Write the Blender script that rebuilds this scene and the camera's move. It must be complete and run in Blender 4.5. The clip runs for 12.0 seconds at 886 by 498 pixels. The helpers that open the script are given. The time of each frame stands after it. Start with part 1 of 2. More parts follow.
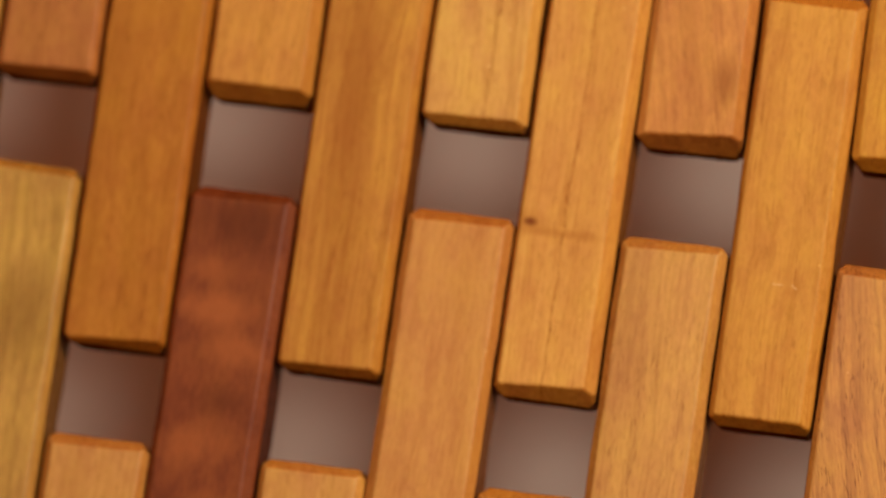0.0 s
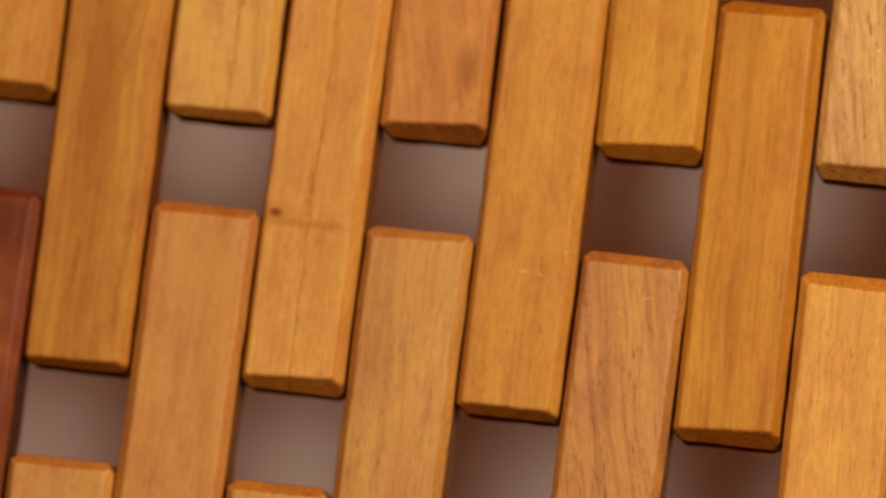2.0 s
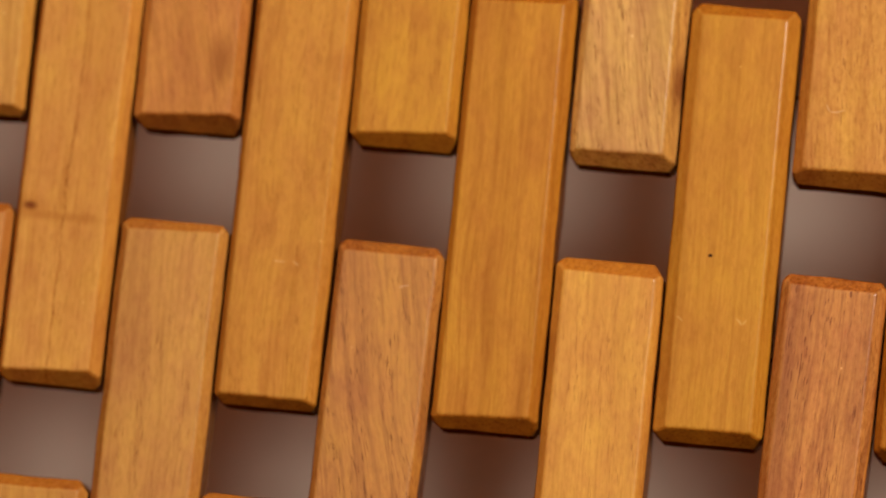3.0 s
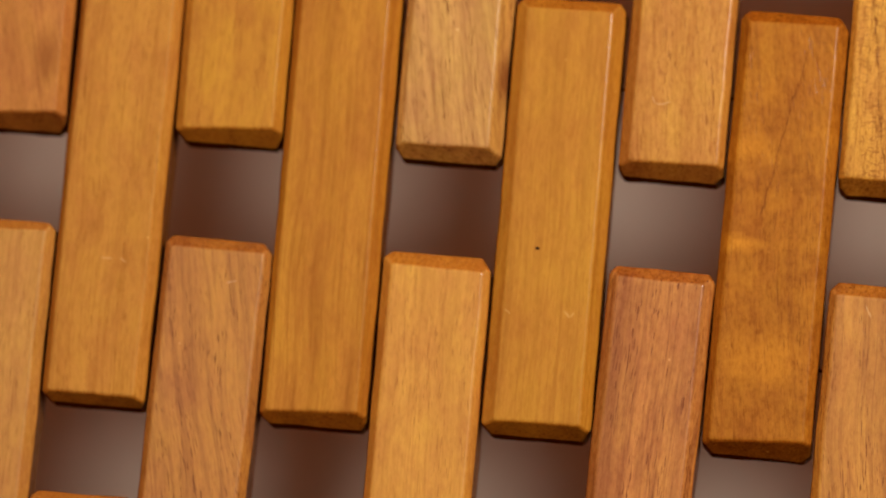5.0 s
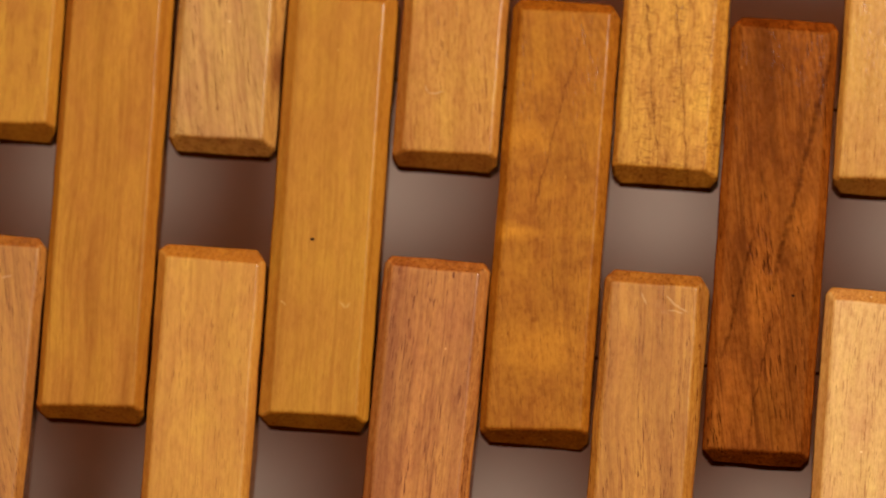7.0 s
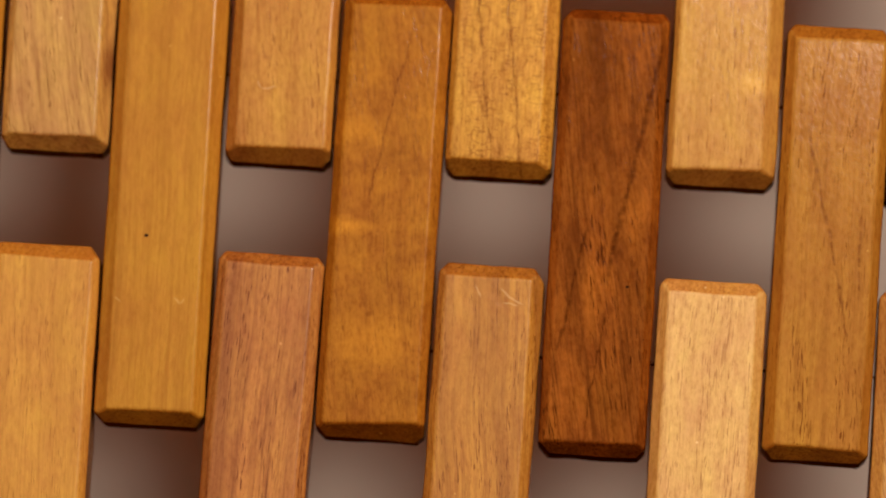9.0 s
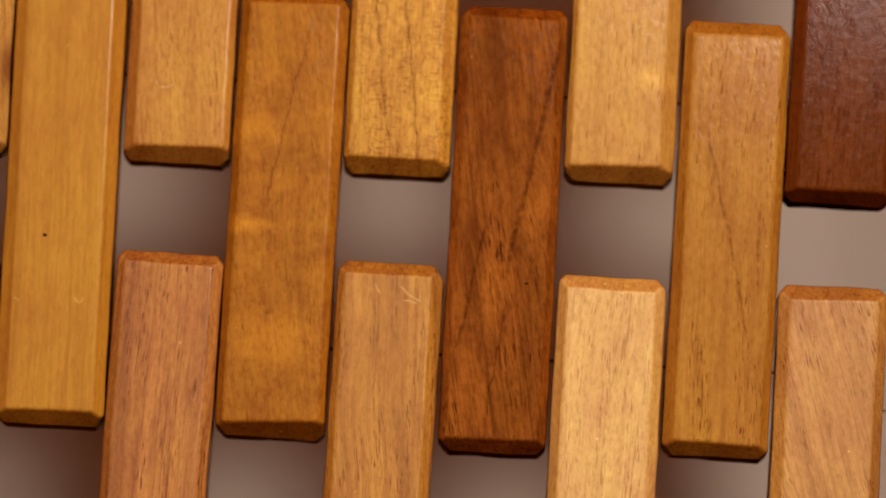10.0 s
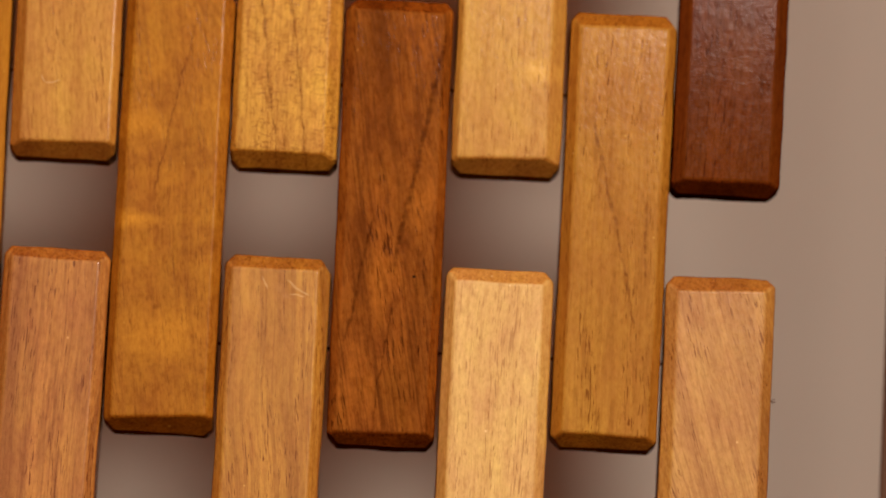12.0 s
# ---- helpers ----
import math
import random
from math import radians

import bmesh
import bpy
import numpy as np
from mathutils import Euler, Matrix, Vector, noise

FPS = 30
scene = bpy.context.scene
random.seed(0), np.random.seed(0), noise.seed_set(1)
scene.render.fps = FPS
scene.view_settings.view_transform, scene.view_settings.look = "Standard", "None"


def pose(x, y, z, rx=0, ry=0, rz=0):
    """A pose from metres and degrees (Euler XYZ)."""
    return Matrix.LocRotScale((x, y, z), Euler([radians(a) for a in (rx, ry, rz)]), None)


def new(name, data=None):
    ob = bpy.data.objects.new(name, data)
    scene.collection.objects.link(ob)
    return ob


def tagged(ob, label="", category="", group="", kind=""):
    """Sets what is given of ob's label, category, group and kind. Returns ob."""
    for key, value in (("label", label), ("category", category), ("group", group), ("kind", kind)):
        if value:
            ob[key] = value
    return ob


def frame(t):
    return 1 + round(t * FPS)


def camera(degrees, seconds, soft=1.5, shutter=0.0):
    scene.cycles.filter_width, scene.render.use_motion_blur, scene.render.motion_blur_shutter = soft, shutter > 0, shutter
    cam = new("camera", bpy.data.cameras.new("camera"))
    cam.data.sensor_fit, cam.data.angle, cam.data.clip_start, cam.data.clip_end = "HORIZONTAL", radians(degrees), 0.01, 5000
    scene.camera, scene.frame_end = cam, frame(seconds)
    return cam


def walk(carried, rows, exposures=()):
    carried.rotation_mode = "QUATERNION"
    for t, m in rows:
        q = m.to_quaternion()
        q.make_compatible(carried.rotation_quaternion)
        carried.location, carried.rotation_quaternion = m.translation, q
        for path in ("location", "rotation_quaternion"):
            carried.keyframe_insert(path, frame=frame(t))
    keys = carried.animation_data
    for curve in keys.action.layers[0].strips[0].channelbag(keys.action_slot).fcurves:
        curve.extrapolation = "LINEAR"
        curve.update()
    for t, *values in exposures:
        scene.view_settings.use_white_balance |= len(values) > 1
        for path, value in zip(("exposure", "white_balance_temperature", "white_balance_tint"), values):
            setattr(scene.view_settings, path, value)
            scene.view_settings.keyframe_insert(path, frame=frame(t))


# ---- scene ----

# The camera stands still and is panned by hand from the left end of the block screen to its right end.
EYE = 1.25
DISTANCE = 1.640
cam = camera(7.0, 12.0, soft=1.5, shutter=0.2)
cam.data.dof.use_dof = True
cam.data.dof.focus_distance = 1.641
cam.data.dof.aperture_fstop = 5.6
PATH = [
    (0, 96.348, -7.934, 8.981),
    (0.5, 96.379, -7.744, 8.632),
    (1, 96.400, -7.616, 8.394),
    (1.5, 96.426, -7.368, 8.029),
    (2, 96.517, -6.876, 7.061),
    (2.5, 96.588, -6.240, 6.009),
    (3, 96.635, -5.885, 5.218),
    (3.2, 96.645, -5.803, 5.062),
    (4.8, 96.712, -5.278, 4.047),
    (5, 96.717, -5.208, 3.915),
    (5.5, 96.730, -5.002, 3.563),
    (6, 96.746, -4.784, 3.210),
    (6.5, 96.767, -4.512, 2.681),
    (7, 96.782, -4.262, 2.229),
    (7.2, 96.786, -4.146, 2.070),
    (8.8, 96.805, -3.676, 1.154),
    (9, 96.819, -3.536, 0.991),
    (9.5, 96.835, -3.335, 0.629),
    (10, 96.843, -3.103, 0.237),
    (10.5, 96.844, -2.931, -0.050),
    (11, 96.841, -2.865, -0.205),
    (11.5, 96.836, -2.761, -0.386),
    (12, 96.831, -2.632, -0.605),
]
walk(cam, [(t, pose(0.0739, -DISTANCE, EYE - 0.1063, rx, ry, rz)) for t, rx, ry, rz in PATH], [(0, 0.36), (2.5, 0.19), (5.5, 0.07), (8, 0.03), (12, 0.0)])

# ---- light ----
WALL_Y = 0.485                      # front of the wall behind the screen
world = bpy.data.worlds.new("room_air")
world.use_nodes = True
world.node_tree.nodes["Background"].inputs["Color"].default_value = (0.9, 0.6, 0.42, 1)
world.node_tree.nodes["Background"].inputs["Strength"].default_value = 0.02
scene.world = world


def lamp(name, kind, energy, colour, place, size):
    data = bpy.data.lights.new(name, kind)
    data.energy, data.color, data.shadow_soft_size = energy, colour, size
    ob = new(name, data)
    ob.location = place
    return ob


# A work lamp stands before the screen, up and to its right; an added fill light, aimed at the ceiling, warms the rest
# of the room.
lamp("work_lamp_light", "POINT", 31.5, (1.0, 0.785, 0.69), (0.195, -0.774, EYE + 0.311), 0.036)
room_fill = lamp("room_fill_light", "AREA", 90, (1.0, 0.74, 0.58), (-0.9, -3.6, 1.9), 0.1)
room_fill.data.size = 0.4
room_fill.rotation_euler = (math.pi, 0, 0)
scene.view_settings.exposure = 0.0


# ---- materials ----
class Net:
    """A short way to write node trees."""

    def __init__(self, name):
        self.mat = bpy.data.materials.new(name)
        self.mat.use_nodes = True
        self.tree = self.mat.node_tree
        self.bsdf = self.tree.nodes["Principled BSDF"]

    def node(self, kind, values=(), **settings):
        n = self.tree.nodes.new(kind)
        for key, value in settings.items():
            setattr(n, key, value)
        for key, value in dict(values).items():
            if isinstance(value, bpy.types.NodeSocket):
                self.tree.links.new(value, n.inputs[key])
            else:
                n.inputs[key].default_value = value
        return n

    def math(self, op, a, b=0.0, clamp=False):
        return self.node("ShaderNodeMath", {0: a, 1: b}, operation=op, use_clamp=clamp).outputs[0]

    def vmath(self, op, a, b):
        return self.node("ShaderNodeVectorMath", {0: a, 1: b}, operation=op).outputs[0]

    def noise(self, vector, scale, detail=3.0, rough=0.55):
        return self.node("ShaderNodeTexNoise", {"Vector": vector, "Scale": scale, "Detail": detail, "Roughness": rough}).outputs["Fac"]

    def ramp(self, fac, low, high):
        return self.node("ShaderNodeMapRange", {"Value": fac, "From Min": low, "From Max": high}).outputs[0]

    def mix(self, fac, a, b, blend="MIX"):
        n = self.node("ShaderNodeMix", data_type="RGBA", blend_type=blend)
        for socket, value in ((n.inputs[0], fac), (n.inputs[6], a), (n.inputs[7], b)):
            if isinstance(value, bpy.types.NodeSocket):
                self.tree.links.new(value, socket)
            else:
                socket.default_value = value
        return n.outputs[2]

    def out(self, name, value):
        if isinstance(value, bpy.types.NodeSocket):
            self.tree.links.new(value, self.bsdf.inputs[name])
        else:
            self.bsdf.inputs[name].default_value = value

    def bump(self, height, strength, distance):
        n = self.node("ShaderNodeBump", {"Height": height, "Strength": strength, "Distance": distance})
        self.tree.links.new(n.outputs[0], self.bsdf.inputs["Normal"])
        self.tree.links.new(n.outputs[0], self.bsdf.inputs["Coat Normal"])


def linear(rgb):
    """sRGB 0-255 to linear RGBA."""
    return tuple((c / 255 / 12.92) if c < 10.3 else ((c / 255 + 0.055) / 1.055) ** 2.4 for c in rgb) + (1.0,)


def wood(name, base, dark, streak=0.32, pores=0.4, figure=0.2, bands=0.0, ticks=0.0, slant=0.0, seed=0.0, mottle=0.36, knot=None, dots=(), lines=(), dents=(), stains=(), glows=(), scuffs=(), sheen=0.2):
    """Varnished hardwood with the grain along z. base, dark: sRGB colours. knot, dots, dents: x, z, radius in metres.
    lines: drying cracks as x, lean, lowest and highest z, breadth. bands: wavy figure across the grain; ticks: fine
    checks across it.
    stains, glows: darker and paler clouds of the wood as x, z, half width, half height, amount. scuffs: pale scratches
    and painted glints on dents as x, z, angle, half length."""
    n = Net(name)
    at = n.node("ShaderNodeTexCoord").outputs["Object"]
    turned = n.node("ShaderNodeVectorRotate", {"Vector": at, "Angle": radians(slant)}, rotation_type="Y_AXIS").outputs[0]
    spot = n.vmath("ADD", turned, (seed * 1.7, seed * 0.9, seed * 2.3))
    warp = n.node("ShaderNodeTexNoise", {"Vector": spot, "Scale": 22.0, "Detail": 1.0}).outputs["Color"]
    spot = n.vmath("ADD", spot, n.vmath("MULTIPLY", n.vmath("SUBTRACT", warp, (0.5, 0.5, 0.5)), (0.0045, 0.0045, 0.0)))
    stretched = lambda across, along, detail=3.0, rough=0.55: n.noise(n.vmath("MULTIPLY", spot, (across, across, along)), 1.0, detail, rough)
    wide = stretched(130.0, 9.0)
    grain = stretched(560.0, 30.0, 4.0, 0.65)
    cloud = stretched(110.0, 55.0, 5.0, 0.68)
    fleck = stretched(1500.0, 300.0, 3.0, 0.62)
    fuzz = stretched(950.0, 480.0, 4.0, 0.75)
    dash = stretched(3000.0, 240.0, 1.0, 0.5)
    vessel = stretched(1900.0, 95.0, 1.0, 0.5)
    where = stretched(300.0, 34.0, 2.0, 0.5)
    pore = n.math("MULTIPLY", n.ramp(dash, 0.62, 0.68), n.ramp(where, 0.42, 0.58), True)
    pore = n.math("MAXIMUM", pore, n.math("MULTIPLY", n.ramp(vessel, 0.66, 0.71), n.ramp(where, 0.50, 0.62), True))
    tone = lambda c, k: tuple(v * f for v, f in zip(c[:3], k)) + (1.0,)
    deep, pale = tone(linear(dark), (0.84, 1.09, 1.15)), tone(linear(base), (0.82, 1.14, 1.28))
    rosy, golden = tone(pale, (0.95, 0.86, 0.95)), tone(pale, (1.06, 1.11, 0.92))
    colour = n.mix(n.ramp(cloud, 0.32, 0.68), golden, rosy)
    colour = n.mix(n.math("MULTIPLY", n.ramp(wide, 0.40, 0.72), streak, True), colour, deep)
    colour = n.mix(n.math("MULTIPLY", n.ramp(grain, 0.50, 0.70), streak * 0.9, True), colour, deep)
    thread = stretched(1250.0, 13.0, 2.0, 0.6)
    colour = n.mix(n.math("MULTIPLY", n.ramp(thread, 0.50, 0.66), streak * 0.7, True), colour, deep)
    colour = n.mix(n.math("MULTIPLY", n.ramp(cloud, 0.50, 0.72), figure, True), colour, deep)
    colour = n.mix(n.math("MULTIPLY", n.ramp(fleck, 0.44, 0.74), 0.32, True), colour, deep)
    black = tone(deep, (0.60, 0.46, 0.36))
    split = n.node("ShaderNodeSeparateXYZ", {0: at})
    x, z = split.outputs[0], split.outputs[2]

    def from_spot(kx, kz, kr, tall=0.7, rag=0.6, edge=fleck):
        dx, dz = n.math("DIVIDE", n.math("SUBTRACT", x, kx), kr), n.math("DIVIDE", n.math("SUBTRACT", z, kz), kr * tall)
        far = n.math("SQRT", n.math("ADD", n.math("MULTIPLY", dx, dx), n.math("MULTIPLY", dz, dz)))
        return n.math("ADD", far, n.math("MULTIPLY", n.math("SUBTRACT", edge, 0.5), rag))

    for kx, kz, across, along, amount in stains:
        far = from_spot(kx, kz, across, along / across, 2.2, grain)
        colour = n.mix(n.math("MULTIPLY", n.ramp(far, 1.35, 0.35), amount, True), colour, deep)
    for kx, kz, across, along, amount in glows:
        far = from_spot(kx, kz, across, along / across, 2.4, cloud)
        colour = n.mix(n.math("MULTIPLY", n.ramp(far, 1.35, 0.35), amount, True), colour, tone(pale, (1.42, 1.50, 1.25)))
    if bands:
        flame = stretched(70.0, 130.0, 4.0, 0.6)
        colour = n.mix(n.math("MULTIPLY", n.ramp(flame, 0.54, 0.68), bands, True), colour, tone(pale, (1.30, 1.36, 1.1)))
        colour = n.mix(n.math("MULTIPLY", n.ramp(flame, 0.48, 0.34), bands, True), colour, deep)
    if ticks:
        bend = n.vmath("ADD", spot, n.vmath("MULTIPLY", n.node("ShaderNodeTexNoise", {"Vector": spot, "Scale": 300.0}).outputs["Color"], (0.002, 0.0, 0.002)))
        check = n.noise(n.vmath("MULTIPLY", bend, (420.0, 420.0, 1700.0)), 1.0, 2.0, 0.6)
        upright = n.noise(n.vmath("MULTIPLY", bend, (1700.0, 1700.0, 380.0)), 1.0, 1.0, 0.5)
        mesh = n.math("MAXIMUM", n.ramp(check, 0.55, 0.64), n.ramp(upright, 0.62, 0.68))
        mesh = n.math("MULTIPLY", mesh, n.ramp(where, 0.30, 0.60))
        colour = n.mix(n.math("MULTIPLY", mesh, ticks, True), colour, deep)
    # Fine cloudiness of the sanded fibres under the varnish.
    colour = n.mix(n.math("MULTIPLY", n.ramp(fuzz, 0.50, 0.34), mottle, True), colour, n.mix(1.0, colour, (0.72, 0.62, 0.54, 1), "MULTIPLY"))
    colour = n.mix(n.math("MULTIPLY", n.ramp(fuzz, 0.52, 0.70), mottle, True), colour, n.mix(1.0, colour, (1.20, 1.24, 1.28, 1), "MULTIPLY"))
    colour = n.mix(n.math("MULTIPLY", pore, pores * 0.85, True), colour, black)
    if knot:
        far = from_spot(*knot)
        colour = n.mix(n.math("MULTIPLY", n.ramp(far, 3.2, 0.8), 0.45, True), colour, deep)
        colour = n.mix(n.math("MULTIPLY", n.ramp(far, 1.2, 0.4), 0.85, True), colour, (0.13, 0.028, 0.008, 1))
    for dot in dots:
        colour = n.mix(n.ramp(from_spot(*dot), 1.3, 0.8), colour, (0.03, 0.012, 0.004, 1))
    for lx, lean, low, high, *broad in lines:
        broad = broad[0] if broad else 1.0
        wave = n.math("MULTIPLY", n.math("SUBTRACT", n.noise(n.vmath("MULTIPLY", at, (0.0, 0.0, 110.0)), 1.0, 3.0), 0.5), 0.0018)
        wave = n.math("ADD", wave, n.math("MULTIPLY", n.math("SUBTRACT", grain, 0.5), 0.0022))
        gap = n.math("ABSOLUTE", n.math("SUBTRACT", n.math("ADD", x, wave), n.math("ADD", n.math("MULTIPLY", z, lean), lx)))
        reach = n.math("MULTIPLY", n.ramp(z, low, low + 0.004), n.ramp(z, high, high - 0.004))
        broken = n.ramp(n.noise(n.vmath("MULTIPLY", at, (0.0, 0.0, 420.0)), 1.0, 3.0), 0.36, 0.58)
        crack = n.math("MULTIPLY", n.math("MULTIPLY", n.ramp(gap, 0.00022 * broad, 0.00006 * broad), broken), reach)
        halo = n.math("MULTIPLY", n.math("MULTIPLY", n.ramp(gap, 0.0011 * broad, 0.0001), reach), 0.35)
        colour = n.mix(n.math("MULTIPLY", halo, n.ramp(fleck, 0.35, 0.6), True), colour, deep)
        colour = n.mix(n.math("MULTIPLY", crack, 0.7, True), colour, black)
    # The planed edges and end grain are tinted deeper than the sanded face.
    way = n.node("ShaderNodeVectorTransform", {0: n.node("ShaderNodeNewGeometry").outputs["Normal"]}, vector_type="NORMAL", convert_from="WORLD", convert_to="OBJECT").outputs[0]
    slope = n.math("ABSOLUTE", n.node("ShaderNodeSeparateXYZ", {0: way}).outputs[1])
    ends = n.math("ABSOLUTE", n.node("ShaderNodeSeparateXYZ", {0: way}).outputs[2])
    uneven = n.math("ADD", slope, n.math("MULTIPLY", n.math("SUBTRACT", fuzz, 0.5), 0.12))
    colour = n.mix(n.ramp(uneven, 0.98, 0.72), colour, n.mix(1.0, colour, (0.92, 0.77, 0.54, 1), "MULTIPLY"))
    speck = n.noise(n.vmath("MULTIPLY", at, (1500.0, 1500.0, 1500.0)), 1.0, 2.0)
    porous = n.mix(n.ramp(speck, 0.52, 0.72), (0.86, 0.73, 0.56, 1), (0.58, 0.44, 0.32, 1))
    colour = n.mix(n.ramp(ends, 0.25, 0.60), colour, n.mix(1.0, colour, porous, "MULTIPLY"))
    # Shade is painted into the colour of the end faces and the sides.
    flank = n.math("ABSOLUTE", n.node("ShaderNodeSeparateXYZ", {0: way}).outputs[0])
    side_shade = n.ramp(n.math("MAXIMUM", ends, flank), 0.86, 0.98)
    colour = n.mix(side_shade, colour, n.mix(1.0, colour, (0.42, 0.32, 0.24, 1), "MULTIPLY"))
    # Sparse pale specks where the varnish is chipped.
    chip = n.node("ShaderNodeTexVoronoi", {"Vector": n.vmath("ADD", at, (seed, seed * 0.3, seed * 0.7)), "Scale": 260.0})
    lucky = n.node("ShaderNodeSeparateColor", {0: chip.outputs["Color"]}).outputs[0]
    chip = n.math("MULTIPLY", n.ramp(chip.outputs["Distance"], 0.10, 0.03), n.ramp(lucky, 0.90, 0.91))
    colour = n.mix(n.math("MULTIPLY", chip, 0.6, True), colour, tone(pale, (1.5, 1.8, 2.4)))
    # Pale scratches, and glints of dents painted into the colour.
    scuff_glint = None
    for kx, kz, angle, reach in scuffs:
        c, q = math.cos(radians(angle)), math.sin(radians(angle))
        dx, dz = n.math("SUBTRACT", x, kx), n.math("SUBTRACT", z, kz)
        along = n.math("ADD", n.math("MULTIPLY", dx, c), n.math("MULTIPLY", dz, q))
        off = n.math("SUBTRACT", n.math("MULTIPLY", dz, c), n.math("MULTIPLY", dx, q))
        off = n.math("ABSOLUTE", n.math("ADD", off, n.math("MULTIPLY", n.math("SUBTRACT", cloud, 0.5), 0.003)))
        one = n.math("MULTIPLY", n.ramp(off, 0.00030, 0.00005), n.ramp(n.math("ABSOLUTE", along), reach, reach * 0.5))
        scuff_glint = one if scuff_glint is None else n.math("MAXIMUM", scuff_glint, one)
    if scuff_glint is not None:
        colour = n.mix(n.math("MULTIPLY", scuff_glint, 0.24, True), colour, tone(pale, (1.6, 2.4, 5.5)))
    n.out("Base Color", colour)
    # The thirsty end grain stays matt.
    matt = n.ramp(ends, 0.72, 0.92)
    polish = n.math("SUBTRACT", 1.0, matt)
    n.out("Roughness", n.math("ADD", n.math("ADD", 0.5, n.math("MULTIPLY", matt, 0.4)), n.math("MULTIPLY", n.math("SUBTRACT", cloud, 0.5), 0.22)))
    n.out("Specular IOR Level", n.math("MULTIPLY", polish, sheen * 0.5))
    n.out("Coat Weight", n.math("MULTIPLY", polish, 0.02 + sheen))
    # The varnish is rubbed duller along the edges.
    n.out("Coat Roughness", n.math("ADD", n.math("ADD", 0.11, n.math("MULTIPLY", n.ramp(fuzz, 0.4, 0.7), 0.07)), n.math("MULTIPLY", n.ramp(slope, 0.999, 0.97), 0.14)))
    rubbed = n.node("ShaderNodeVectorRotate", {"Vector": at, "Angle": radians(28.0)}, rotation_type="Y_AXIS").outputs[0]
    scratch = n.noise(n.vmath("MULTIPLY", rubbed, (2200.0, 2200.0, 70.0)), 1.0, 1.0)
    peel = n.noise(spot, 420.0, 3.0)
    height = n.math("ADD", n.math("MULTIPLY", grain, 0.5), n.math("MULTIPLY", peel, 0.8))
    height = n.math("ADD", height, n.math("MULTIPLY", scratch, 0.22))
    height = n.math("ADD", height, n.math("MULTIPLY", fuzz, 0.5))
    height = n.math("SUBTRACT", height, n.math("MULTIPLY", pore, 0.4 * pores))
    for dent in dents:
        height = n.math("SUBTRACT", height, n.math("MULTIPLY", n.ramp(from_spot(*dent), 1.4, 0.5), 0.8))
    n.bump(height, 0.13, 0.0003)
    return n.mat


def plaster(name, rgb):
    n = Net(name)
    at = n.node("ShaderNodeTexCoord").outputs["Object"]
    blot = n.noise(at, 2.2, 4.0)
    fine = n.noise(at, 180.0, 3.0)
    c = linear(rgb)
    colour = n.mix(n.ramp(blot, 0.3, 0.7), c, tuple(v * 0.93 for v in c[:3]) + (1.0,))
    n.out("Base Color", colour)
    n.out("Roughness", 0.85)
    n.out("Specular IOR Level", 0.2)
    n.bump(fine, 0.12, 0.0006)
    return n.mat


def cord_material():
    n = Net("brown_cord")
    at = n.node("ShaderNodeTexCoord").outputs["Object"]
    twist = n.node("ShaderNodeTexWave", {"Vector": at, "Scale": 500.0, "Distortion": 1.0}).outputs["Fac"]
    n.out("Base Color", n.mix(twist, (0.06, 0.03, 0.015, 1), (0.14, 0.07, 0.035, 1)))
    n.out("Roughness", 0.9)
    n.bump(twist, 0.4, 0.0004)
    return n.mat


GREIGE = plaster("pale_wall_paint", (201, 200, 186))
# The next three coat unseen surfaces; their colours are set for the light they bounce.
ROOM = plaster("warm_room_paint", (176, 116, 90))
SOUTH = plaster("pale_room_paint", (172, 142, 120))
FLOOR = plaster("warm_brown_floor", (86, 52, 33))
CORD = cord_material()


# ---- building helpers ----
def mesh_of(bm, name, material, smooth=False):
    bm.normal_update()
    data = bpy.data.meshes.new(name)
    bm.to_mesh(data)
    bm.free()
    data.materials.append(material)
    if smooth:
        for f in data.polygons:
            f.use_smooth = True
    return data


def part(name, bm, material, parent, label="", place=None, smooth=False):
    ob = new(name, mesh_of(bm, name, material, smooth))
    ob.parent = parent
    if place is not None:
        ob.matrix_basis = place
    return tagged(ob, label)


def slab(name, low, high, material, label, category):
    bm = bmesh.new()
    bmesh.ops.create_cube(bm, size=1.0)
    size = Vector(high) - Vector(low)
    for v in bm.verts:
        v.co = Vector(v.co[i] * size[i] for i in range(3))
    ob = new(name, mesh_of(bm, name, material))
    ob.location = (Vector(low) + Vector(high)) / 2
    return tagged(ob, label, category, kind="structure")


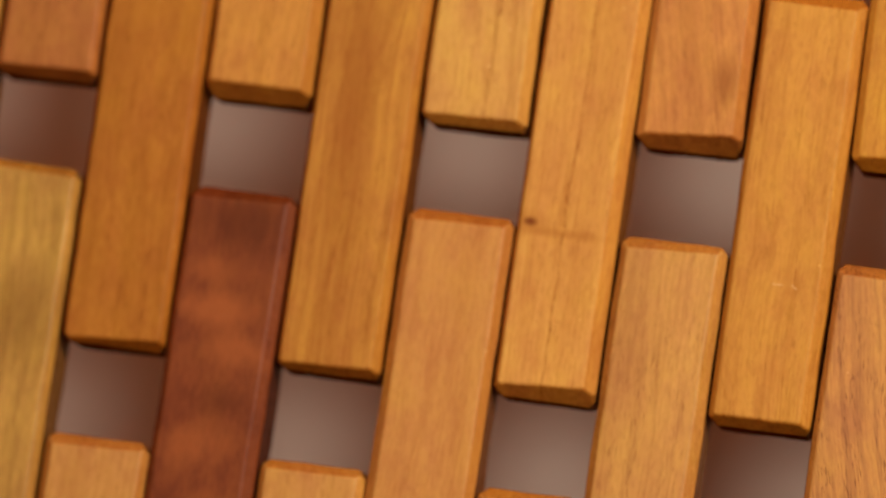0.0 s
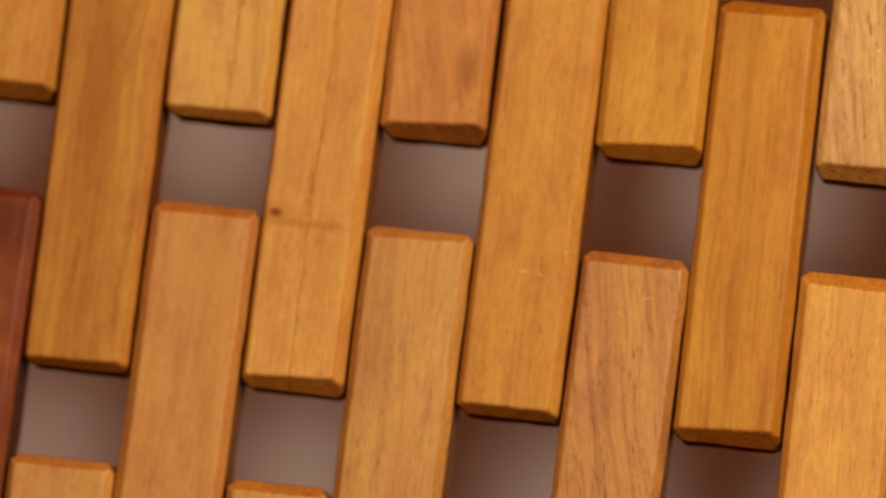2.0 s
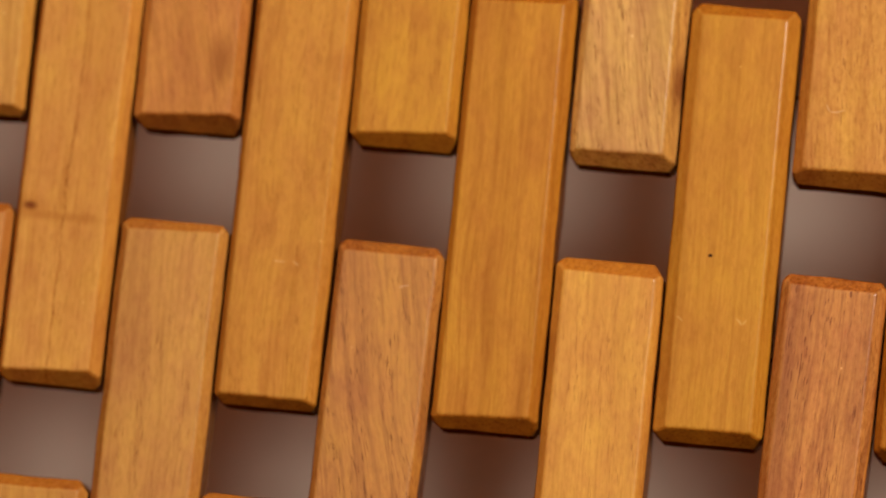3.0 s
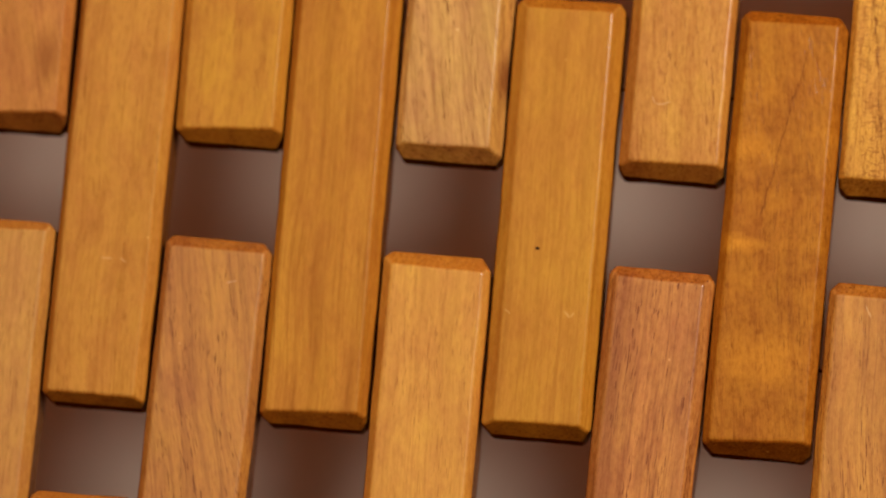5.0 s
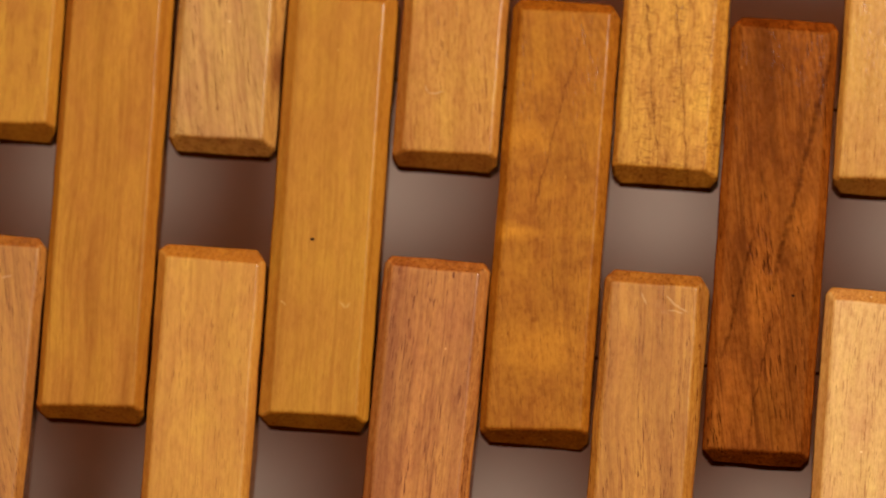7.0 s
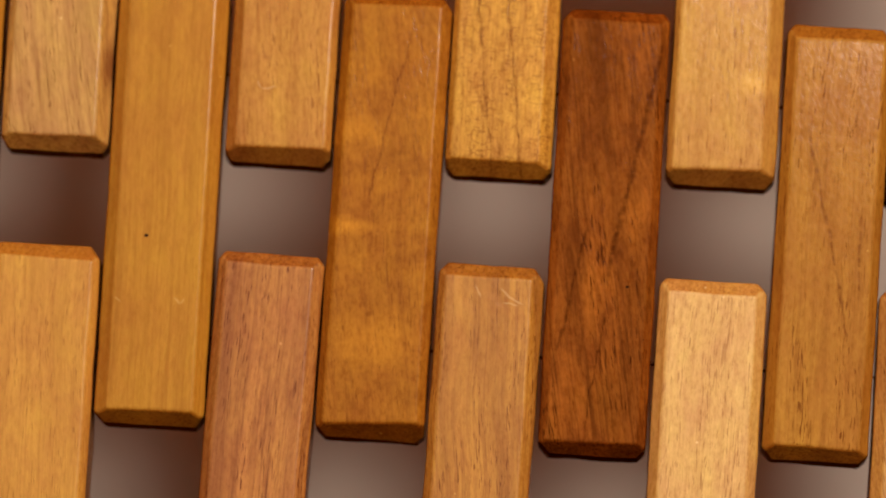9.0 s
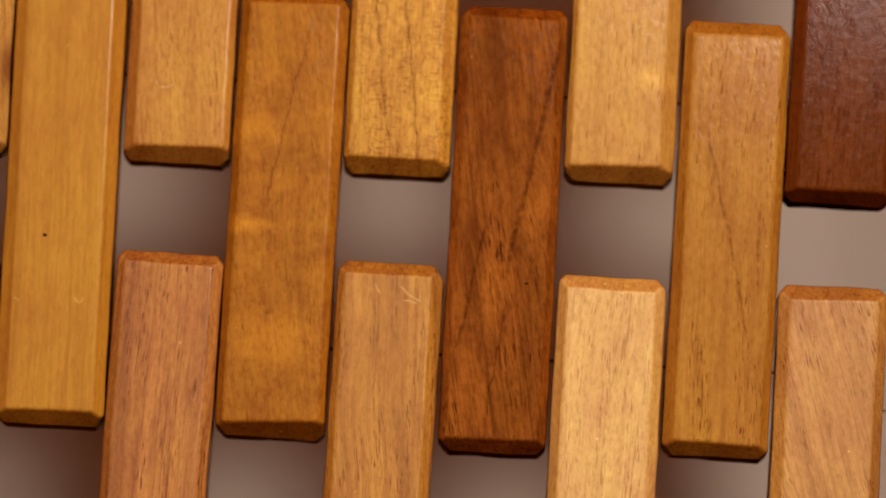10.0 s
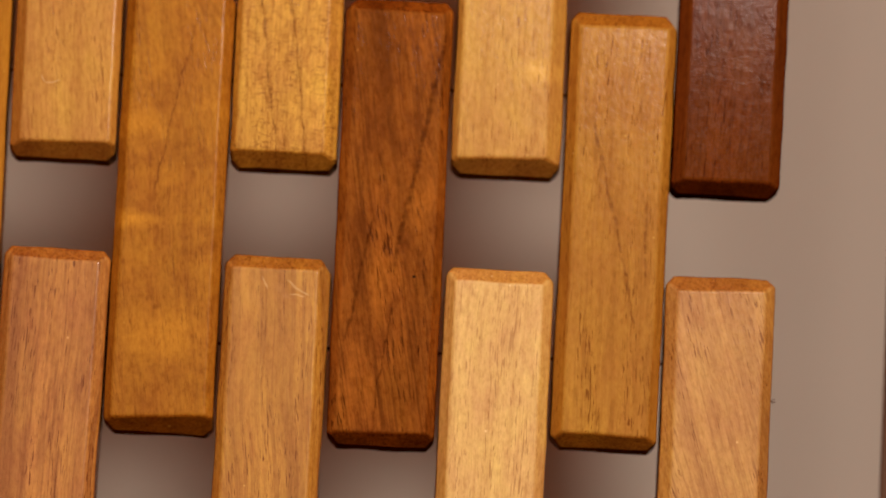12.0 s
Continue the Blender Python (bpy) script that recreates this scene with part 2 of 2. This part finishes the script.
def carved(width, depth, length, rng, left=0.0010, right=0.0012, foot=0.0022, head=0.0022, foot_slope=0.0, head_slope=0.0, worn=0.0013, fine=3, wobble=0.00022):
    """A bar, front towards -y, with its edges planed off by hand: left, right, foot and head are the widths of the cuts seen
    from the front; the ends slope by some degrees; every line wavers."""
    bm = bmesh.new()
    bmesh.ops.create_cube(bm, size=1.0)
    half = Vector((width / 2, depth / 2, length / 2))
    for v in bm.verts:
        v.co = Vector(v.co[i] * 2 * half[i] for i in range(3))
    cuts = []
    for sx, wide in ((-1, left), (1, right)):
        for sy in (-1, 1):
            deep = max(wide * rng.uniform(0.7, 1.1), 0.0008)
            run = wide if sy < 0 else 0.0010
            cuts.append((Vector((sx * (half.x - run), sy * half.y, 0)), Vector((sx * deep, sy * run, rng.uniform(-0.006, 0.006) * run))))
        for sz in (-1, 1):
            corner = rng.uniform(0.0006, 0.0018)
            cuts.append((Vector((sx * (half.x - corner), 0, sz * half.z)), Vector((sx, 0, sz * rng.uniform(0.7, 1.1)))))
    for sz, tall, slope in ((-1, foot, foot_slope), (1, head, head_slope)):
        for sy in (-1, 1):
            run = tall if sy < 0 else 0.0010
            deep = run * (rng.uniform(1.5, 1.9) if sz < 0 else rng.uniform(0.75, 1.0))
            tip = math.tan(radians(slope + rng.uniform(-0.5, 0.5)))
            way = Vector((0, sy * run, sz * deep)).normalized()
            way.x = -tip * way.z
            cuts.append((Vector((0, sy * half.y, sz * (half.z - run))), way))
    for spot, normal in cuts:
        geom = bm.verts[:] + bm.edges[:] + bm.faces[:]
        done = bmesh.ops.bisect_plane(bm, geom=geom, plane_co=spot, plane_no=normal.normalized(), clear_outer=True)
        edges = [e for e in done["geom_cut"] if isinstance(e, bmesh.types.BMEdge)]
        if edges:
            bmesh.ops.contextual_create(bm, geom=edges)
    corners = [v.co.copy() for v in bm.verts]
    bm.free()
    ball = bmesh.new()
    bmesh.ops.create_icosphere(ball, subdivisions=fine, radius=worn)
    shell = [v.co.copy() for v in ball.verts]
    ball.free()
    bm = bmesh.new()
    for c in corners:
        inner = Vector(c[i] - math.copysign(worn, c[i]) for i in range(3))
        for d in shell:
            if sum(c[i] * d[i] > -1e-9 for i in range(3)) >= 2:
                bm.verts.new(inner + d)
    done = bmesh.ops.convex_hull(bm, input=bm.verts[:])
    loose = [v for v in bm.verts if not v.link_faces]
    bmesh.ops.delete(bm, geom=loose, context="VERTS")
    bmesh.ops.dissolve_limit(bm, angle_limit=0.01, verts=bm.verts[:], edges=bm.edges[:])
    if wobble:
        steps = [(Vector((0, 0, 1)), Vector((0, 0, half.z * k / 9))) for k in range(-8, 9)]
        steps += [(Vector((1, 0, 0)), Vector((half.x * k / 4, 0, 0))) for k in range(-3, 4)]
        for normal, spot in steps:
            bmesh.ops.bisect_plane(bm, geom=bm.verts[:] + bm.edges[:] + bm.faces[:], plane_co=spot, plane_no=normal)
        shift = Vector(rng.uniform(0, 40) for _ in range(3))
        for v in bm.verts:
            a = noise.noise(v.co * 95 + shift) + 0.5 * noise.noise(v.co * 300 + shift)
            b = noise.noise(v.co * 130 - shift) + 0.5 * noise.noise(v.co * 330 - shift)
            v.co.x += wobble * a * min(1, abs(v.co.x) / half.x)
            v.co.z += wobble * b * min(1, (abs(v.co.z) / half.z) ** 4)
    bmesh.ops.recalc_face_normals(bm, faces=bm.faces[:])
    return bm


# ---- the room ----
X0, X1, Y0, Z1 = -2.2, 2.2, -4.8, 3.4
slab("wall_north", (X0, WALL_Y, 0), (X1, WALL_Y + 0.12, Z1), GREIGE, "plain pale painted wall behind the wooden block screen", "wall")
slab("wall_south", (X0, Y0 - 0.12, 0), (X1, Y0, Z1), SOUTH, "plain pale painted room wall", "wall")
slab("wall_west", (X0 - 0.12, Y0 - 0.12, 0), (X0, WALL_Y + 0.12, Z1), ROOM, "plain warm beige painted room wall", "wall")
slab("wall_east", (X1, Y0 - 0.12, 0), (X1 + 0.12, WALL_Y + 0.12, Z1), ROOM, "plain warm beige painted room wall", "wall")
slab("floor", (X0 - 0.12, Y0 - 0.12, -0.1), (X1 + 0.12, WALL_Y + 0.12, 0), FLOOR, "plain warm brown floor of the room", "floor")
slab("ceiling", (X0 - 0.12, Y0 - 0.12, Z1), (X1 + 0.12, WALL_Y + 0.12, Z1 + 0.1), ROOM, "plain pale ceiling of the room", "ceiling")

# ---- the hanging screen of wooden blocks ----
DEPTH, LENGTH, PITCH = 0.017, 0.1015, 0.0254
screen = new("wooden_block_screen")
screen.location = (0, 0, EYE)
tagged(screen, "hanging screen of varnished honey-brown wooden blocks strung in staggered columns", "screen")

# Row, column, left and right edge, lower (A, B, E, F, I, J) or upper (C, D, G, H) end in millimetres, lean in degrees,
# the planed edges (left, right and end in millimetres, slope of the end in degrees), two sRGB wood colours, grain.
BLOCKS = [
    ("A", 0, -323.1, -298.7, 106.2, 0.2, (0.7, 1.1, 1.7, 1.8), (186, 114, 60), (120, 62, 22), {}),
    ("A", 2, -273.0, -247.3, 106.6, -0.6, (0.7, 2.0, 2.9, -1.0), (206, 136, 64), (150, 86, 28), {}),
    ("A", 4, -221.1, -195.9, 106.4, -0.1, (0.5, 1.7, 1.6, 0.8), (212, 150, 76), (160, 98, 40), {"lines": [(0.003, 0.01, -0.046, 0.05)]}),
    ("A", 6, -170.5, -145.8, 106.8, -0.4, (1.1, 1.6, 2.9, 3.0), (202, 130, 66), (140, 78, 38), {"slant": 12, "stains": [(0.007, -0.034, 0.003, 0.006, 0.7)]}),
    ("A", 8, -120.5, -96.0, 107.3, -0.6, (1.1, 1.3, 2.7, 3.0), (202, 136, 52), (152, 86, 34), {}),
    ("A", 10, -69.4, -44.9, 107.3, -0.3, (1.1, 2.4, 2.7, 1.0), (222, 162, 92), (136, 80, 44), {"pores": 0.9, "streak": 0.48, "slant": 10, "stains": [(0.0118, -0.031, 0.0015, 0.006, 0.9)]}),
    ("A", 12, -17.7, 6.5, 107.3, 0.1, (1.8, 0.7, 2.9, 0.1), (204, 138, 66), (150, 84, 34), {"pores": 0.6, "slant": 6, "scuffs": [(-0.0052, -0.0330, -55, 0.0010), (-0.0030, -0.0338, 0, 0.0022)]}),
    ("A", 14, 32.5, 57.0, 107.2, -0.1, (0.7, 2.2, 2.9, -0.4), (218, 150, 64), (130, 70, 26), {"pores": 0.3, "ticks": 0.55, "mottle": 0.8, "streak": 0.3, "lines": [(-0.0082, -0.138, -0.06, 0.06), (-0.0014, -0.138, -0.06, 0.06)]}),
    ("A", 16, 83.0, 108.3, 108.1, 0.0, (0.7, 2.4, 2.9, 1.4), (208, 146, 72), (160, 98, 42), {"pores": 0.7, "glows": [(0.008, -0.027, 0.004, 0.003, 0.5)]}),
    ("A", 18, 134.3, 159.4, 105.7, 0.6, (1.7, 1.7, 2.3, 0.4), (110, 48, 13), (66, 27, 8), {"sheen": 0.0, "mottle": 0.7, "pores": 0.7, "streak": 0.4, "figure": 0.4}),
    ("B", 1, -297.7, -273.2, 45.2, -0.1, (0.5, 1.1, 1.2, 2.5), (184, 112, 44), (130, 70, 16), {}),
    ("B", 3, -246.3, -221.8, 45.0, 0.1, (0.5, 1.3, 1.4, 1.4), (198, 131, 56), (150, 84, 32), {"streak": 0.6, "stains": [(-0.003, 0.02, 0.0045, 0.04, 0.6)]}),
    ("B", 5, -194.9, -171.4, 45.2, 0.4, (0.5, 2.0, 2.6, 2.5), (214, 147, 72), (165, 96, 36), {"knot": (-0.0086, -0.0102, 0.0017), "stains": [(-0.001, -0.0122, 0.010, 0.0012, 0.5)], "lines": [(-0.0004, 0.004, -0.06, 0.06)]}),
    ("B", 7, -144.7, -121.1, 44.5, 0.2, (0.7, 1.6, 1.8, 0.4), (204, 136, 60), (152, 88, 28), {"dents": [(0.002, -0.0165, 0.0014), (0.0042, -0.017, 0.0012)], "scuffs": [(0.004, -0.0172, -35, 0.0010), (0.0, -0.0172, 5, 0.0016)]}),
    ("B", 9, -94.5, -70.1, 43.8, -0.4, (0.9, 1.8, 2.7, 1.9), (196, 127, 48), (150, 86, 30), {"streak": 0.5, "pores": 0.1}),
    ("B", 11, -43.8, -19.2, 45.6, -0.2, (2.0, 2.0, 2.4, 1.0), (199, 132, 50), (152, 90, 30), {"streak": 0.35, "pores": 0.1, "dots": [(-0.003, -0.0076, 0.0005)], "dents": [(-0.009, -0.021, 0.0014), (0.005, -0.021, 0.0014)], "scuffs": [(-0.0085, -0.0225, -40, 0.0010), (0.005, -0.0222, -40, 0.0012), (0.0062, -0.0222, 50, 0.0008)]}),
    ("B", 13, 6.7, 31.1, 45.4, 0.4, (1.3, 1.3, 2.8, 3.0), (182, 110, 34), (124, 62, 18), {"bands": 0.3, "slant": 6, "pores": 0.5, "mottle": 0.7, "glows": [(-0.008, -0.003, 0.006, 0.002, 0.7), (-0.007, 0.019, 0.005, 0.006, 0.5), (-0.003, 0.008, 0.007, 0.003, 0.4), (0.0, -0.028, 0.009, 0.006, 0.4)], "lines": [(-0.0045, 0.19, 0.0, 0.045)]}),
    ("B", 15, 57.8, 81.9, 44.5, -0.0, (1.3, 1.4, 2.3, 0.6), (160, 84, 28), (82, 36, 10), {"sheen": 0.0, "figure": 0.5, "slant": 9, "pores": 1.0, "streak": 0.62, "mottle": 0.8, "stains": [(-0.006, 0.040, 0.005, 0.014, 0.45), (-0.004, 0.018, 0.004, 0.012, 0.25), (-0.007, -0.004, 0.003, 0.02, 0.3), (0.004, -0.04, 0.005, 0.009, 0.3)], "glows": [(0.006, 0.004, 0.005, 0.012, 0.5), (-0.002, -0.018, 0.003, 0.01, 0.35)], "dots": [(0.006, -0.0125, 0.0004)], "lines": [(0.0031, 0.18, -0.012, 0.046, 3.6), (-0.004, 0.19, -0.03, 0.002, 2.2), (0.0035, 0.12, -0.046, -0.016, 1.2)]}),
    ("B", 17, 108.6, 132.6, 46.4, 0.4, (1.7, 1.3, 2.3, -1.0), (192, 126, 50), (144, 84, 30), {"sheen": 0.03, "pores": 1.0, "streak": 0.5, "lines": [(0.0005, -0.26, -0.010, 0.027, 2.6), (0.0012, -0.2, -0.024, -0.006, 1.8), (0.0072, -0.03, -0.014, 0.008, 2.2)]}),
    ("C", 0, -323.0, -298.6, 85.8, 0.3, (0.8, 1.1, 1.4, -0.6), (208, 152, 72), (140, 96, 40), {"figure": 0.4, "streak": 0.6, "stains": [(0.003, 0.015, 0.008, 0.012, 0.7)]}),
    ("C", 2, -271.8, -246.9, 85.3, 0.7, (0.8, 1.8, 1.7, 1.2), (134, 66, 34), (76, 32, 16), {"figure": 0.5, "streak": 0.1, "pores": 0.1, "glows": [(-0.003, 0.022, 0.009, 0.004, 0.95), (0.005, 0.013, 0.007, 0.004, 0.8), (-0.004, -0.010, 0.009, 0.005, 0.7), (-0.006, 0.031, 0.005, 0.003, 0.6), (0.003, -0.024, 0.006, 0.004, 0.5)], "stains": [(0.003, 0.001, 0.006, 0.004, 0.45), (0.002, 0.043, 0.012, 0.008, 0.6)]}),
    ("C", 4, -220.4, -195.7, 86.3, 0.7, (1.6, 1.3, 2.0, 1.2), (202, 135, 68), (164, 94, 42), {"pores": 0.2}),
    ("C", 6, -170.5, -145.5, 85.5, 0.4, (1.1, 1.6, 1.7, 2.0), (206, 142, 72), (148, 88, 42), {"pores": 0.5}),
    ("C", 8, -119.7, -94.8, 85.0, 0.9, (0.8, 1.3, 2.0, 1.0), (198, 130, 66), (130, 76, 46), {"pores": 0.8, "slant": 12, "streak": 0.52, "dents": [(0.004, 0.0405, 0.0016)], "scuffs": [(0.004, 0.0405, 20, 0.0014)]}),
    ("C", 10, -69.4, -44.4, 85.7, -0.4, (1.1, 1.1, 2.7, -1.1), (217, 149, 66), (160, 94, 36), {"pores": 0.5}),
    ("C", 12, -18.1, 6.3, 86.3, 1.1, (1.3, 1.6, 2.0, -0.0), (207, 132, 66), (132, 70, 36), {"pores": 1.0, "streak": 0.6, "stains": [(-0.0085, 0.015, 0.0016, 0.03, 0.5)]}),
    ("C", 14, 32.7, 56.7, 86.7, 0.6, (1.1, 1.7, 2.3, 0.5), (211, 141, 62), (144, 82, 36), {"pores": 1.0, "streak": 0.62, "slant": 4, "dents": [(0.001, 0.044, 0.0016), (0.003, 0.0425, 0.0014)], "scuffs": [(-0.0028, 0.0445, -62, 0.0018), (0.0035, 0.0442, -40, 0.0020), (0.0055, 0.0430, -26, 0.0026), (0.0048, 0.0420, -8, 0.0020)]}),
    ("C", 16, 83.1, 107.8, 86.2, 0.2, (1.7, 1.6, 2.5, -0.0), (232, 174, 102), (180, 118, 60), {"pores": 0.6}),
    ("C", 18, 133.2, 158.3, 86.7, -0.0, (2.0, 1.7, 2.7, 0.8), (206, 142, 76), (148, 88, 44), {"pores": 0.9, "slant": 16, "streak": 0.5}),
    ("D", 1, -298.6, -274.1, 23.9, 0.3, (1.1, 1.1, 1.8, 1.2), (206, 142, 74), (160, 94, 38), {}),
    ("D", 3, -247.4, -223.0, 24.1, 0.3, (1.1, 1.1, 1.6, 1.3), (208, 144, 74), (160, 94, 38), {}),
    ("D", 5, -196.1, -171.7, 23.9, 0.0, (1.2, 1.2, 2.0, 1.0), (204, 140, 68), (160, 94, 38), {}),
    ("D", 7, -145.3, -120.9, 23.9, 0.0, (1.2, 1.2, 2.0, 1.0), (206, 140, 72), (160, 94, 38), {}),
]


# Bars that were cut noticeably longer or shorter, in metres.
ODD_LENGTHS = {("B", 9): 0.1025, ("B", 11): 0.1012, ("B", 13): 0.1023, ("B", 15): 0.1026, ("B", 17): 0.1000}


def block(row, column, left, right, end, lean, planed, stuff, rng, fine=3, label=""):
    """One bar of the screen, hung at its lower or upper end."""
    length = ODD_LENGTHS.get((row, column), LENGTH + rng.uniform(-0.0004, 0.0004))
    hung = row in "ABEFIJ"
    middle = end / 1000 + (length / 2 if hung else -length / 2)
    pivot = end / 1000 + (0.022 if hung else -0.022)
    side_left, side_right, cut, slope = planed
    cuts = {"left": side_left / 1000, "right": side_right / 1000, "foot" if hung else "head": cut / 1000, "foot_slope" if hung else "head_slope": slope,
            "head" if hung else "foot": rng.uniform(0.0018, 0.0025), "head_slope" if hung else "foot_slope": rng.uniform(-1.5, 1.5)}
    bm = carved((right - left) / 1000, DEPTH + rng.uniform(-0.0004, 0.0004), length, rng, fine=fine, wobble=0.00022 if fine > 2 else 0, **cuts)
    at = pose((left + right) / 2000, DEPTH / 2 + rng.uniform(-0.0003, 0.0003), pivot, 0, lean, 0) @ pose(0, 0, middle - pivot)
    return part("block", bm, stuff, screen, label, at)


# Neighbouring columns all but touch: each seam lies midway between the edges on its two sides.
seams = {}
for row, column, left, right, *_ in BLOCKS:
    seams.setdefault(column, []).append(left)
    seams.setdefault(column + 1, []).append(right)
seams = {column: sum(edges) / len(edges) for column, edges in seams.items()}
rng = random.Random(7)
seed = 1.0
for row, column, left, right, end, lean, planed, base, dark, grain in BLOCKS:
    left = min(max(left, seams[column] + 0.12), seams[column] + 0.40)
    right = max(min(right, seams[column + 1] - 0.12), seams[column + 1] - 0.40)
    label = "dark reddish-brown varnished block" if base[0] < 155 else "pale honey varnished block" if base[0] > 220 else ""
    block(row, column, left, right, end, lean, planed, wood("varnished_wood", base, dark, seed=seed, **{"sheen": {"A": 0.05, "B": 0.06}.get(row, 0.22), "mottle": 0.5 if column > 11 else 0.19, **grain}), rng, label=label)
    seed += 0.37
# The screen goes on above, below and to one side.
PALETTE = [((206, 142, 66), (160, 94, 38)), ((190, 124, 44), (140, 80, 24)), ((202, 130, 60), (150, 84, 36)), ((150, 84, 34), (80, 36, 14)), ((212, 152, 70), (160, 98, 40))]
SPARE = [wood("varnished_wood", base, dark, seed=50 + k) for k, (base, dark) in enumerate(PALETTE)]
for row, first, end, stop in (("D", 9, 24.3, 19), ("E", -3, 167.9, 19), ("F", -4, 229.0, 19), ("G", -4, -36.8, 19), ("H", -3, -97.9, 19), ("I", -3, 290.2, 19), ("J", -4, 351.3, 19), ("A", -4, 107.2, 0), ("B", -3, 45.6, 1), ("C", -4, 86.0, 0), ("D", -3, 24.3, 1)):
    for column in range(first, stop, 2):
        left = -323.0 + column * PITCH * 1000
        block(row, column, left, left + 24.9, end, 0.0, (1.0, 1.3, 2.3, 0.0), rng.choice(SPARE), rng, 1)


def tube(points, radius, sides=8):
    """A round strand along the points."""
    bm = bmesh.new()
    rings = []
    for i, p in enumerate(points):
        ahead = (Vector(points[min(i + 1, len(points) - 1)]) - Vector(points[max(i - 1, 0)])).normalized()
        side = ahead.cross(Vector((0, 1, 0.01))).normalized()
        other = ahead.cross(side)
        rings.append([bm.verts.new(Vector(p) + radius * (math.cos(a) * side + math.sin(a) * other)) for a in (2 * math.pi * k / sides for k in range(sides))])
    for one, two in zip(rings, rings[1:]):
        for k in range(sides):
            bm.faces.new((one[k], one[(k + 1) % sides], two[(k + 1) % sides], two[k]))
    bm.faces.new(rings[0][::-1])
    bm.faces.new(rings[-1])
    return bm


# Cords run through the blocks where the rows overlap, and three carry the screen from the ceiling.
for level in (0.372, 0.311, 0.250, 0.189, 0.128, 0.067, 0.007, -0.054, -0.114):
    part("cord", tube([(x / 10, DEPTH * 0.6, level) for x in (-4.24, -1, 0.5, 1.565)], 0.0004), CORD, screen, "thin dark brown cord")
for x in (-0.4125, -0.209, 0.147):
    part("cord", tube([(x, DEPTH / 2, 0.452), (x, DEPTH / 2, 1.0), (x, DEPTH / 2, Z1 - EYE + 0.01)], 0.0011), CORD, screen, "thin dark brown cord")
# A few loose fibres where a cord ends at the last column.
for k, (dx, dz) in enumerate(((0.0011, 0.0004), (0.0013, -0.0003), (0.0009, -0.0008))):
    x = 0.1583
    part("fibre", tube([(x, 0.006, 0.0592), (x + dx * 0.5, 0.0055, 0.0592 + dz * 0.3), (x + dx, 0.005, 0.0592 + dz)], 0.00010, 5), CORD, screen, "loose brown fibre")

# ---- the cord hanging beside the screen ----
strand = [(0.1872 + 0.0003 * math.sin(0.9 * k), 0.03, -1.0 + 0.1 * k) for k in range(32)]
hanging = new("hanging_cord", mesh_of(tube(strand, 0.0014), "hanging_cord", CORD, True))
hanging.location = (0, 0, EYE)
tagged(hanging, "thin dark brown cord hanging from the ceiling beside the screen", "cord")
